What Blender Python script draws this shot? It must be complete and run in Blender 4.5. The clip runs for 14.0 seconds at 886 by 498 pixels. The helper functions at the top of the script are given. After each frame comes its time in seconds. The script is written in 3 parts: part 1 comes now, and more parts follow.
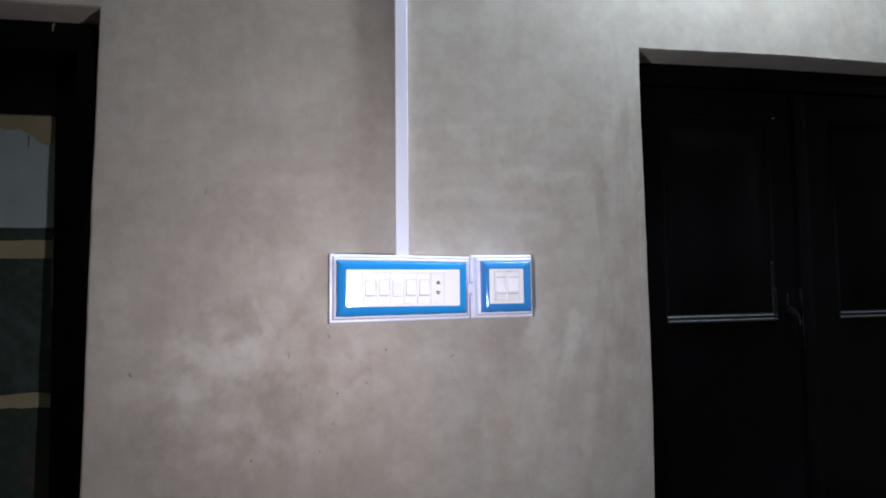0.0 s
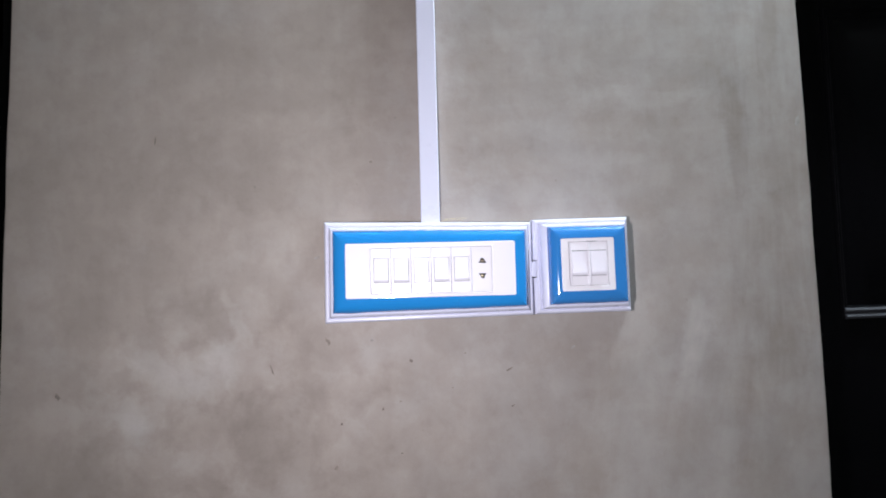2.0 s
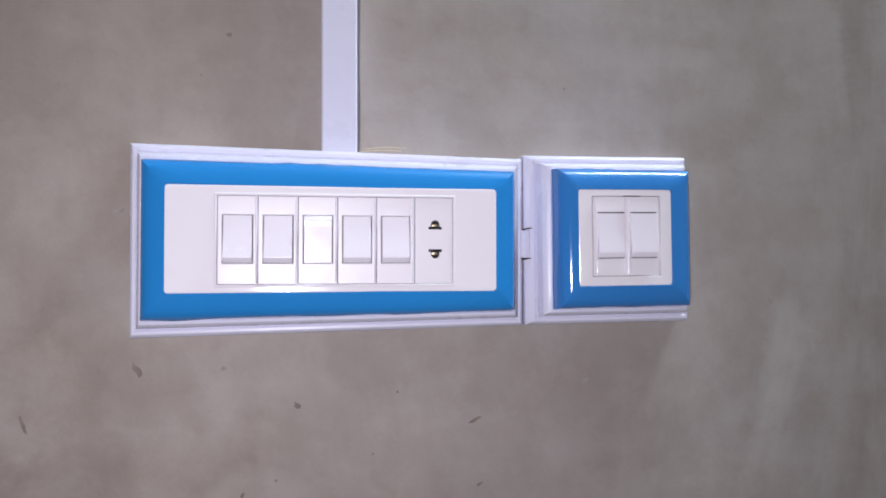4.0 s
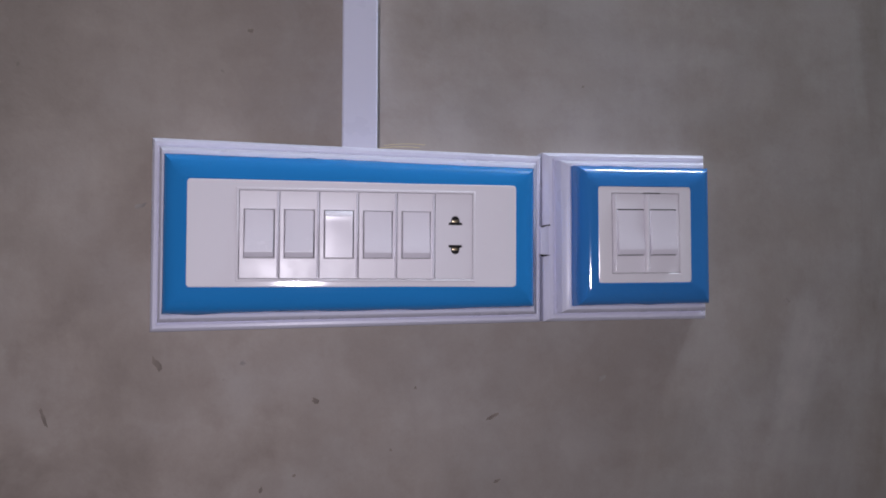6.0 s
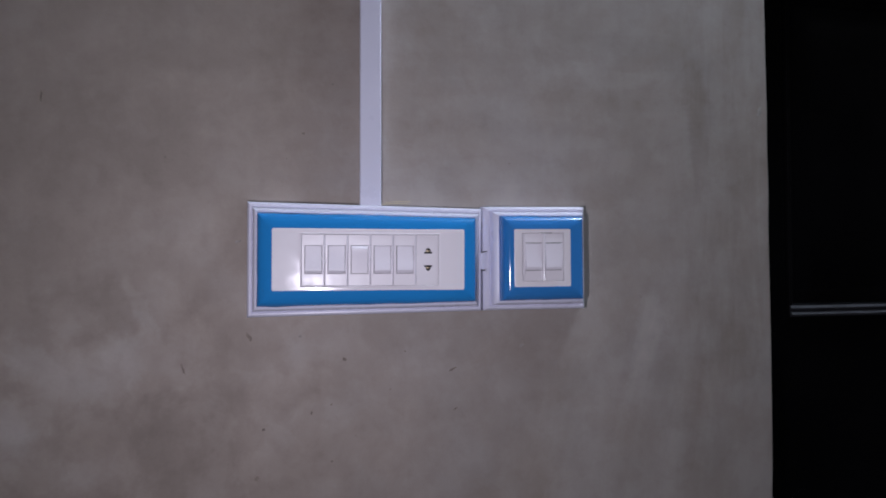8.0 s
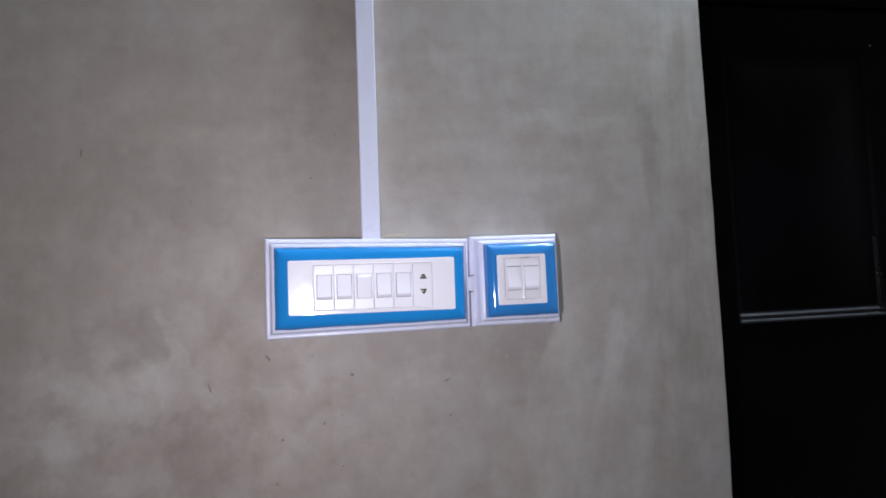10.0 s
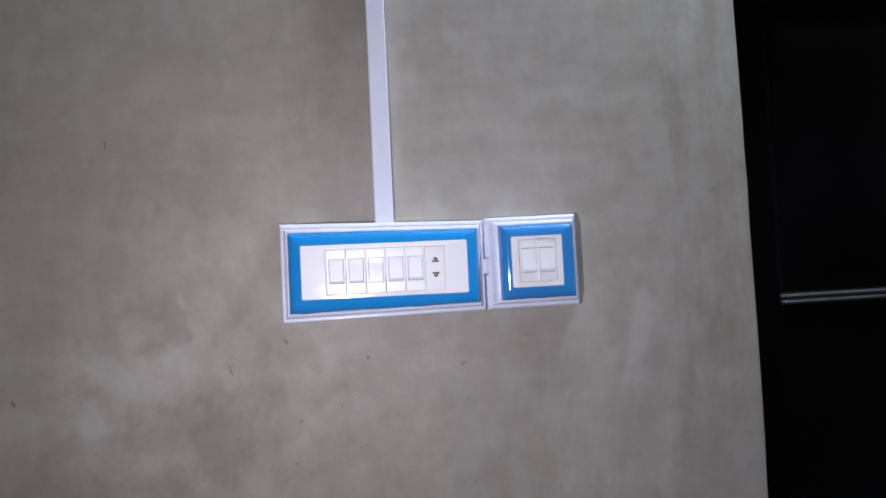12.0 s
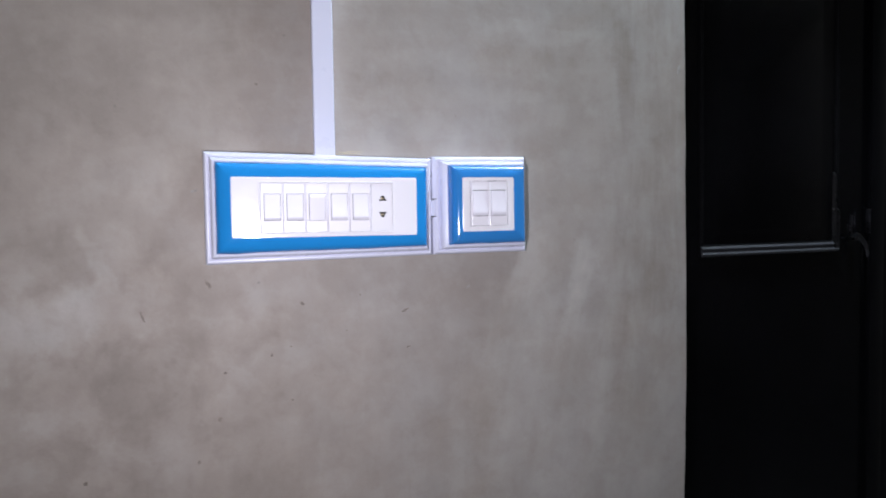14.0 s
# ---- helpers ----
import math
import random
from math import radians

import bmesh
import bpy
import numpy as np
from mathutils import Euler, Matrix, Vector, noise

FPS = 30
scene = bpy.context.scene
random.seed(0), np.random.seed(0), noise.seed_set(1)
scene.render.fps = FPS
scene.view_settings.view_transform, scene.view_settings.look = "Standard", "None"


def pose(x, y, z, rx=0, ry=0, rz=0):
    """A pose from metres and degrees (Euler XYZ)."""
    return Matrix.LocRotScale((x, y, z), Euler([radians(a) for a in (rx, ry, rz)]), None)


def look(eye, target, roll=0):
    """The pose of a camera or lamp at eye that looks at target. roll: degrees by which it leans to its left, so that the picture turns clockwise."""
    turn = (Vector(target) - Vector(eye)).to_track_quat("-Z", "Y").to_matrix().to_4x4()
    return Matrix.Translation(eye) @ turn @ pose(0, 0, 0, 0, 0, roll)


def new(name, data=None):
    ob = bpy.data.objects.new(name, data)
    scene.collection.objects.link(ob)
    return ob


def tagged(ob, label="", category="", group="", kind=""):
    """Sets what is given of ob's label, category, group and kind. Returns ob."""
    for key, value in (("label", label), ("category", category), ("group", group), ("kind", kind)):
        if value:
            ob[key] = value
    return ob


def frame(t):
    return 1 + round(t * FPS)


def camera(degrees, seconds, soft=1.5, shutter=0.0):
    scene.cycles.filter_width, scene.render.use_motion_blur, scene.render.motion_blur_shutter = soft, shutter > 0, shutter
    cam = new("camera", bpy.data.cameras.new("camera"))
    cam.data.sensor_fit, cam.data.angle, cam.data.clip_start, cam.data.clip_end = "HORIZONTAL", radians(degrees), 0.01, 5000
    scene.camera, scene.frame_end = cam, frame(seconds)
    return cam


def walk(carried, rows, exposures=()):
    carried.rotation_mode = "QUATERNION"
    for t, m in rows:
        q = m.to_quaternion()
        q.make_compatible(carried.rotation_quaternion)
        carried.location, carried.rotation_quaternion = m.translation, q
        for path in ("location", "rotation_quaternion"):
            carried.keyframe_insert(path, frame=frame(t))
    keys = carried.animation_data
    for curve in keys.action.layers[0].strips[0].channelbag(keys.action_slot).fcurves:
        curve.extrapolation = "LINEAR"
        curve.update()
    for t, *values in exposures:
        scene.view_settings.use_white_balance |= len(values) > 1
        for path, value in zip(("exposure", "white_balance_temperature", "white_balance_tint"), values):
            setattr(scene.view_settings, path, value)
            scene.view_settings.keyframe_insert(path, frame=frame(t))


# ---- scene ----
cam = camera(68.5, 14.0, soft=1.8, shutter=0.3)
PATH = [
    (0, (-0.158, -1.243, 1.547), (0.227, 0.716, 1.668), -1.0),
    (0.5, (-0.213, -1.214, 1.55), (0.215, 0.737, 1.641), -1.1),
    (1, (-0.206, -1.158, 1.528), (0.175, 0.804, 1.601), -1.0),
    (1.5, (-0.095, -0.988, 1.541), (0.101, 0.996, 1.693), -1.9),
    (2, (-0.007, -0.856, 1.524), (0.055, 1.139, 1.648), -2.0),
    (2.2, (0.015, -0.816, 1.52), (0.039, 1.177, 1.682), -1.3),
    (2.5, (0.005, -0.745, 1.555), (0.151, 1.249, 1.603), -0.8),
    (2.7, (0.015, -0.667, 1.539), (0.262, 1.317, 1.566), 0.2),
    (3, (0.009, -0.556, 1.53), (0.263, 1.427, 1.573), -0.4),
    (3.2, (0.01, -0.512, 1.535), (0.295, 1.467, 1.583), -0.8),
    (5.3, (0.002, -0.462, 1.532), (0.286, 1.518, 1.541), -0.2),
    (5.5, (-0.001, -0.468, 1.529), (0.276, 1.512, 1.577), 0.2),
    (6, (-0.001, -0.473, 1.53), (0.275, 1.507, 1.575), -0.3),
    (6.5, (0.0, -0.474, 1.53), (0.293, 1.503, 1.591), -0.1),
    (7, (0.005, -0.494, 1.537), (0.323, 1.479, 1.6), -0.2),
    (7.5, (-0.008, -0.603, 1.55), (0.258, 1.379, 1.595), -0.3),
    (7.7, (-0.01, -0.674, 1.547), (0.25, 1.309, 1.575), -0.3),
    (8, (-0.025, -0.77, 1.553), (0.272, 1.208, 1.573), -0.5),
    (8.5, (-0.03, -0.847, 1.547), (0.232, 1.134, 1.626), -0.9),
    (9, (-0.056, -0.873, 1.563), (0.274, 1.099, 1.623), -0.8),
    (9.2, (-0.065, -0.882, 1.547), (0.318, 1.078, 1.658), -2.2),
    (11.3, (-0.023, -0.872, 1.548), (0.27, 1.105, 1.616), -4.6),
    (11.5, (-0.004, -0.872, 1.556), (0.215, 1.115, 1.581), -3.4),
    (12, (0.007, -0.879, 1.55), (0.175, 1.113, 1.601), -3.2),
    (12.5, (0.0, -0.861, 1.538), (0.315, 1.114, 1.522), -1.5),
    (13, (-0.02, -0.859, 1.552), (0.28, 1.118, 1.489), -1.9),
    (13.5, (-0.054, -0.845, 1.556), (0.312, 1.119, 1.474), -2.0),
    (14, (-0.076, -0.807, 1.539), (0.469, 1.114, 1.43), -1.2),
]
EXPOSURES = [(0.0, 0.8, 6320, 12), (1.5, 0.97, 6320, 12), (2.5, 0.71, 6370, 14), (3.2, 0.72, 6400, 15), (5.3, -0.31, 6350, 21), (7.0, -0.35, 6350, 20), (7.6, -0.52, 6250, 18), (8.0, -0.3, 6150, 21), (8.5, 0.22, 6200, 16), (9.2, 0.34, 6170, 14), (11.4, 0.61, 6200, 13), (12.0, 0.47, 6150, 13), (12.6, 0.57, 6170, 13.5), (13.4, 0.57, 6190, 13.5), (14.0, 0.68, 6180, 13)]
walk(cam, [(t, look(eye, target, roll)) for t, eye, target, roll in PATH], EXPOSURES)

# ---- light ----
world = bpy.data.worlds.new("night")
scene.world = world
world.use_nodes = True
world.node_tree.nodes["Background"].inputs[0].default_value = (0.5, 0.6, 0.8, 1)
world.node_tree.nodes["Background"].inputs[1].default_value = 0.004


def lamp(name, kind, m, watts, size, colour):
    data = bpy.data.lights.new(name, kind)
    data.energy, data.color = watts, colour
    if kind == "AREA":
        data.shape, data.size = "DISK", size
    else:
        data.shadow_soft_size = size
    ob = new(name, data)
    ob.matrix_world = m
    return ob


# a small white torch turned to the wall, and an upright tube lamp on the wall over the double door
lamp("torch", "AREA", look((-0.082, -0.62, 1.506), (0.04, 0.0, 1.45)), 2.1, 0.014, (0.965, 0.945, 1.0))
for z in (2.60, 2.82, 3.04):
    lamp("wall_tube", "POINT", pose(0.763, -0.150, z), 19.0, 0.055, (0.79, 0.935, 1.0))

Z0 = 1.549  # height of the switch boxes' middle


# ---- materials ----
def material(name, colour, rough, metal=0.0, coat=0.0):
    m = bpy.data.materials.new(name)
    m.use_nodes = True
    b = m.node_tree.nodes["Principled BSDF"]
    b.inputs["Base Color"].default_value = (*colour, 1)
    b.inputs["Roughness"].default_value = rough
    b.inputs["Metallic"].default_value = metal
    b.inputs["Coat Weight"].default_value = coat
    return m


class Nodes:
    """Short hand for node trees."""

    def __init__(self, m):
        self.t = m.node_tree
        self.b = self.t.nodes["Principled BSDF"]
        self.co = self.t.nodes.new("ShaderNodeNewGeometry").outputs["Position"]

    def put(self, socket, v):
        if isinstance(v, bpy.types.NodeSocket):
            self.t.links.new(v, socket)
        elif v is not None:
            socket.default_value = v

    def math(self, op, a, b=None, c=None, clamp=False):
        n = self.t.nodes.new("ShaderNodeMath")
        n.operation, n.use_clamp = op, clamp
        for s, v in zip(n.inputs, (a, b, c)):
            self.put(s, v)
        return n.outputs[0]

    def noise(self, scale, detail=4.0, rough=0.55, stretch=(1, 1, 1), distort=0.0, shift=(0, 0, 0)):
        mp = self.t.nodes.new("ShaderNodeMapping")
        self.put(mp.inputs["Vector"], self.co)
        mp.inputs["Scale"].default_value = stretch
        mp.inputs["Location"].default_value = shift
        n = self.t.nodes.new("ShaderNodeTexNoise")
        self.put(n.inputs["Vector"], mp.outputs[0])
        n.inputs["Scale"].default_value, n.inputs["Detail"].default_value = scale, detail
        n.inputs["Roughness"].default_value, n.inputs["Distortion"].default_value = rough, distort
        return n.outputs["Fac"]

    def slanted(self, lean, across, along, shift):
        """Noise drawn out along lines that lean over in the plane of the wall."""
        xyz = self.t.nodes.new("ShaderNodeSeparateXYZ")
        self.put(xyz.inputs[0], self.co)
        join = self.t.nodes.new("ShaderNodeCombineXYZ")
        self.put(join.inputs[0], self.math("MULTIPLY_ADD", xyz.outputs[2], -lean, xyz.outputs[0]))
        self.put(join.inputs[2], self.math("MULTIPLY", xyz.outputs[2], along))
        mp = self.t.nodes.new("ShaderNodeMapping")
        self.put(mp.inputs["Vector"], join.outputs[0])
        mp.inputs["Location"].default_value = shift
        n = self.t.nodes.new("ShaderNodeTexNoise")
        self.put(n.inputs["Vector"], mp.outputs[0])
        n.inputs["Scale"].default_value, n.inputs["Detail"].default_value = across, 5.0
        n.inputs["Roughness"].default_value, n.inputs["Distortion"].default_value = 0.6, 0.4
        return n.outputs["Fac"]

    def span(self, v, a, b, lo=0.0, hi=1.0):
        n = self.t.nodes.new("ShaderNodeMapRange")
        n.interpolation_type = "SMOOTHSTEP"
        self.put(n.inputs[0], v)
        for s, k in zip(n.inputs[1:5], (a, b, lo, hi)):
            s.default_value = k
        return n.outputs[0]

    def mix(self, f, a, b, how="MIX"):
        n = self.t.nodes.new("ShaderNodeMix")
        n.data_type, n.blend_type = "RGBA", how
        self.put(n.inputs["Factor"], f)
        for s, v in ((n.inputs[6], a), (n.inputs[7], b)):
            self.put(s, (*v, 1) if isinstance(v, tuple) else v)
        return n.outputs[2]

    def bump(self, height, strength, distance):
        n = self.t.nodes.new("ShaderNodeBump")
        n.inputs["Strength"].default_value, n.inputs["Distance"].default_value = strength, distance
        self.put(n.inputs["Height"], height)
        self.put(self.b.inputs["Normal"], n.outputs[0])


# trowel stains, and one lit patch painted pale: x, z, half width, half height, lean, depth of tone
PALE = [
    (-0.300, 1.425, 0.052, 0.034, 0.6, 0.15), (-0.366, 1.436, 0.024, 0.030, -0.5, 0.14), (-0.374, 1.376, 0.030, 0.022, -0.3, 0.15), (-0.252, 1.490, 0.012, 0.036, -0.5, 0.11),
    (-0.205, 1.440, 0.024, 0.034, 0.3, 0.12), (-0.182, 1.585, 0.026, 0.030, 0.2, 0.07), (-0.255, 1.580, 0.018, 0.026, 0.2, 0.08), (-0.100, 1.440, 0.048, 0.034, 0.2, 0.07),
    (-0.330, 1.316, 0.042, 0.018, 0.1, 0.10), (-0.262, 1.306, 0.012, 0.034, -0.2, 0.12), (-0.085, 1.355, 0.055, 0.026, 0.3, 0.08), (-0.200, 1.752, 0.085, 0.012, -0.1, 0.05),
    # (0.275, 1.460) paints in the lit wall beside the small box's shadow
    (0.300, 1.776, 0.070, 0.012, 0.1, 0.09), (0.275, 1.460, 0.018, 0.042, 0.2, 0.06), (0.352, 1.452, 0.020, 0.044, 0.1, 0.13), (0.070, 1.400, 0.070, 0.026, 0.1, 0.07),
]
DARK = [
    (-0.282, 1.500, 0.034, 0.042, 0.2, 0.11), (-0.376, 1.406, 0.026, 0.010, 0.2, 0.09), (-0.238, 1.404, 0.020, 0.022, 0.2, 0.11), (-0.303, 1.362, 0.048, 0.022, 0.3, 0.12),
    (-0.240, 1.345, 0.022, 0.050, 0.3, 0.08), (-0.446, 1.500, 0.034, 0.032, 0.2, 0.08), (-0.172, 1.352, 0.026, 0.046, 0.2, 0.08), (-0.420, 1.300, 0.050, 0.040, 0.2, 0.09),
    (0.150, 1.702, 0.120, 0.017, -0.1, 0.08), (0.275, 1.738, 0.080, 0.014, -0.1, 0.09), (0.420, 1.742, 0.016, 0.045, -0.2, 0.20), (0.505, 1.752, 0.010, 0.018, 0.0, 0.14),
    (0.415, 1.350, 0.016, 0.085, 0.1, 0.10), (0.398, 1.622, 0.020, 0.010, 0.0, 0.09), (-0.250, 1.715, 0.080, 0.016, 0.0, 0.06), (0.466, 1.840, 0.016, 0.060, 0.0, 0.07),
]


def plaster_material(name, stains):
    m = material(name, (0.4, 0.36, 0.33), 0.72)
    k = Nodes(m)
    broad = k.noise(2.3, 3, 0.5, distort=0.6)
    cloud = k.noise(7.5, 7, 0.62, distort=0.35)
    fine = k.noise(38, 5, 0.6)
    grit = k.noise(420, 3, 0.6)
    drag = k.noise(9, 4, 0.6, stretch=(3.0, 1, 0.45), distort=0.5, shift=(3, 0, 1))
    v = k.math("MULTIPLY_ADD", k.span(cloud, 0.3, 0.7), 0.10, 0.835)
    v = k.math("ADD", v, k.span(broad, 0.3, 0.7, -0.05, 0.05))
    v = k.math("ADD", v, k.span(drag, 0.35, 0.7, -0.02, 0.03))
    v = k.math("ADD", v, k.span(fine, 0.3, 0.7, -0.018, 0.016))
    v = k.math("ADD", v, k.span(grit, 0.3, 0.7, -0.012, 0.012))
    patch = k.noise(17, 6, 0.62, distort=0.25, shift=(2, 6, 4))
    v = k.math("ADD", v, k.span(patch, 0.42, 0.62, -0.040, 0.045))
    v = k.math("ADD", v, k.span(k.noise(46, 6, 0.66, distort=0.15, shift=(9, 3, 1)), 0.46, 0.68, 0.012, -0.040))
    if stains:
        xyz = k.t.nodes.new("ShaderNodeSeparateXYZ")
        k.put(xyz.inputs[0], k.co)
        ragged_x = k.math("MULTIPLY_ADD", k.noise(20, 6, 0.70, shift=(5, 0, 2)), 0.070, -0.035)
        ragged_z = k.math("MULTIPLY_ADD", k.noise(20, 6, 0.70, shift=(1, 0, 7)), 0.070, -0.035)
        px, pz = k.math("ADD", xyz.outputs[0], ragged_x), k.math("ADD", xyz.outputs[2], ragged_z)

        def within(x, z, cx, cz, rx, rz, lean):
            """How far out of an ellipse, squared: 1 on its edge."""
            dx, dz = k.math("SUBTRACT", x, cx), k.math("SUBTRACT", z, cz)
            dx = k.math("MULTIPLY_ADD", dz, -lean, dx)
            return k.math("ADD", k.math("POWER", k.math("ABSOLUTE", k.math("DIVIDE", dx, rx)), 2.0),
                          k.math("POWER", k.math("ABSOLUTE", k.math("DIVIDE", dz, rz)), 2.0))

        for rows, sign in ((PALE, 1.0), (DARK, -0.52)):
            for cx, cz, rx, rz, lean, amp in rows:
                v = k.math("MULTIPLY_ADD", k.span(within(px, pz, cx, cz, rx, rz, lean), 0.15, 2.2, 1.0, 0.0), sign * amp, v)
        # pale lumps low on the pier
        lumps = k.span(k.noise(15, 6, 0.60, distort=0.3, shift=(3, 3, 8)), 0.44, 0.57, -0.030, 0.080)
        v = k.math("MULTIPLY_ADD", k.span(within(px, pz, -0.27, 1.37, 0.24, 0.17, 0.0), 0.3, 1.5, 1.0, 0.0), lumps, v)
        # slanting wipes of the trowel below the small box, and level ones above it
        wipes = k.span(k.slanted(0.26, 17, 0.16, (7, 0, 3)), 0.36, 0.64, -0.055, 0.05)
        v = k.math("MULTIPLY_ADD", k.span(within(px, pz, 0.34, 1.34, 0.17, 0.21, 0.25), 0.35, 1.4, 1.0, 0.0), wipes, v)
        level = k.span(k.noise(16, 5, 0.6, stretch=(0.22, 1, 1.6), distort=0.3, shift=(2, 0, 5)), 0.36, 0.64, -0.026, 0.026)
        v = k.math("MULTIPLY_ADD", k.span(within(px, pz, 0.16, 1.75, 0.34, 0.16, 0.0), 0.4, 1.5, 1.0, 0.0), level, v)
        upright = k.span(k.noise(26, 5, 0.6, stretch=(1.5, 1, 0.22), distort=0.3, shift=(6, 0, 1)), 0.38, 0.64, 0.05, -0.07)
        v = k.math("MULTIPLY_ADD", k.span(within(px, pz, 0.47, 1.70, 0.09, 0.40, 0.0), 0.4, 1.5, 1.0, 0.0), upright, v)
    if stains:  # greyer plaster beyond the trunking, with some of the tube's bluish light painted in
        v_tone = k.math("ADD", v, k.span(px, -0.15, 0.15, -0.10, 0.12))
    else:
        v_tone = v
    tone = k.math("MULTIPLY_ADD", k.noise(13, 5, 0.6, shift=(8, 2, 3)), 0.5, v_tone)
    base = k.mix(k.span(tone, 0.95, 1.45), (0.566, 0.484, 0.420), (0.537, 0.493, 0.457))
    base = k.mix(1.0, base, k.mix(k.math("MULTIPLY", v, 0.7), (0, 0, 0), (1, 1, 1)), "MULTIPLY")
    specks = k.noise(95, 2, 0.5, shift=(4, 1, 9))
    base = k.mix(k.span(specks, 0.74, 0.80, 0.0, 0.35), base, (0.13, 0.115, 0.10))
    k.put(k.b.inputs["Base Color"], base)
    k.put(k.b.inputs["Roughness"], k.span(cloud, 0.3, 0.7, 0.80, 0.62))
    h = k.math("MULTIPLY_ADD", cloud, 1.2, k.math("MULTIPLY_ADD", fine, 0.35, k.math("MULTIPLY", grit, 0.06)))
    k.bump(h, 0.4, 0.0018)
    return m


def gloss_material(name, colour, rough, grain=0.0, scale=60, coat=0.0, dirt=0.06):
    m = material(name, colour, rough, coat=coat)
    k = Nodes(m)
    n = k.noise(scale, 4, 0.6)
    wide = k.noise(scale * 0.13, 3, 0.5)
    dark = tuple(c * (1 - dirt * 2) for c in colour)
    k.put(k.b.inputs["Base Color"], k.mix(k.span(wide, 0.35, 0.7), dark, colour))
    k.put(k.b.inputs["Roughness"], k.span(n, 0.3, 0.7, rough * 0.85, rough * 1.25))
    k.bump(n, grain, 0.0006)
    return m


def worn_paint(name, colour, rubbed, earth):
    """Old wall paint: cloudy, rubbed greyer in patches, with earth splashed on it near the floor."""
    m = material(name, colour, 0.7)
    k = Nodes(m)
    xyz = k.t.nodes.new("ShaderNodeSeparateXYZ")
    k.put(xyz.inputs[0], k.co)
    dark = tuple(c * 0.45 for c in colour)
    base = k.mix(k.span(k.noise(55, 5, 0.65), 0.3, 0.7), dark, colour)
    base = k.mix(k.span(k.noise(9, 6, 0.65, distort=0.4, shift=(1, 0, 4)), 0.52, 0.68, 0.0, 0.6), base, rubbed)
    low = k.math("MULTIPLY", k.span(xyz.outputs[2], 1.14, 1.32, 1.0, 0.0), k.span(k.noise(14, 6, 0.65, shift=(4, 0, 2)), 0.46, 0.62))
    k.put(k.b.inputs["Base Color"], k.mix(low, base, earth))
    k.bump(k.noise(70, 4, 0.6), 0.5, 0.0006)
    return m


PLASTER = plaster_material("cement plaster", True)
ROOM_PLASTER = plaster_material("room plaster", False)
WHITE = gloss_material("white plastic", (0.73, 0.73, 0.86), 0.30, 0.06, 30, dirt=0.02)
WHITE.node_tree.nodes["Principled BSDF"].inputs["Specular IOR Level"].default_value = 0.36
ROCKER = gloss_material("satin white plastic", (0.85, 0.82, 0.89), 0.22, 0.02, 60, dirt=0.015)
IVORY = gloss_material("ivory plastic", (0.88, 0.85, 0.90), 0.11, 0.02, 60, dirt=0.015)
SATIN = gloss_material("satin white module", (0.88, 0.85, 0.90), 0.34, 0.02, 60, dirt=0.015)
CREAM = gloss_material("cream plastic", (0.88, 0.85, 0.89), 0.18, 0.02, 60, dirt=0.02)
BLUE = gloss_material("blue plastic", (0.020, 0.258, 0.66), 0.12, 0.10, 22, dirt=0.08)
BLUE_PALE = gloss_material("paler blue plastic", (0.040, 0.250, 0.66), 0.09, 0.10, 22, dirt=0.08)
BLACK = gloss_material("black gloss paint", (0.0028, 0.0028, 0.0036), 0.17, 0.10, 25, dirt=0.2)
BLACK.node_tree.nodes["Principled BSDF"].inputs["Specular IOR Level"].default_value = 0.17
DULL = gloss_material("dull black paint", (0.0028, 0.0028, 0.0036), 0.6, 0.10, 25, dirt=0.2)
DULL.node_tree.nodes["Principled BSDF"].inputs["Specular IOR Level"].default_value = 0.06
PALER_BLACK = gloss_material("paler black paint", (0.055, 0.055, 0.064), 0.36, 0.15, 40, dirt=0.2)
# paler black that holds the glint of the upright bead
BEAD_GLINT = gloss_material("black paint with glint", (0.014, 0.014, 0.016), 0.30, 0.4, 120, dirt=0.4)
BRASS = material("brass contact", (0.75, 0.62, 0.42), 0.3, 1.0)
STEEL = gloss_material("worn steel", (0.15, 0.15, 0.17), 0.30, 0.2, 90, dirt=0.25)
STEEL.node_tree.nodes["Principled BSDF"].inputs["Metallic"].default_value = 1.0
# white plastic in the gaps, its shade put into the grey
WELL_SHADE = material("shaded plastic well", (0.34, 0.32, 0.33), 0.6)
HOLLOW = material("dark hollow", (0.012, 0.011, 0.011), 0.8)
MARK = gloss_material("dark plaster pit", (0.29, 0.245, 0.21), 0.85, 0.3, 300, dirt=0.2)
DUST = gloss_material("grey smear", (0.40, 0.37, 0.345), 0.85, 0.3, 300, dirt=0.2)
STRAW = material("straw strand", (0.62, 0.52, 0.28), 0.5)
CEMENT = gloss_material("cement floor", (0.22, 0.21, 0.20), 0.7, 0.4, 14, dirt=0.12)
CEILING = gloss_material("ceiling lime wash", (0.62, 0.60, 0.57), 0.85, 0.3, 12, dirt=0.08)
SLATE = gloss_material("slate blue limewash", (0.30, 0.355, 0.36), 0.85, 0.4, 25, dirt=0.15)
GREEN = worn_paint("dark green paint", (0.017, 0.036, 0.024), (0.036, 0.050, 0.054), (0.060, 0.030, 0.023))
TAN = gloss_material("bare tan plaster", (0.27, 0.225, 0.14), 0.9, 0.5, 40, dirt=0.15)


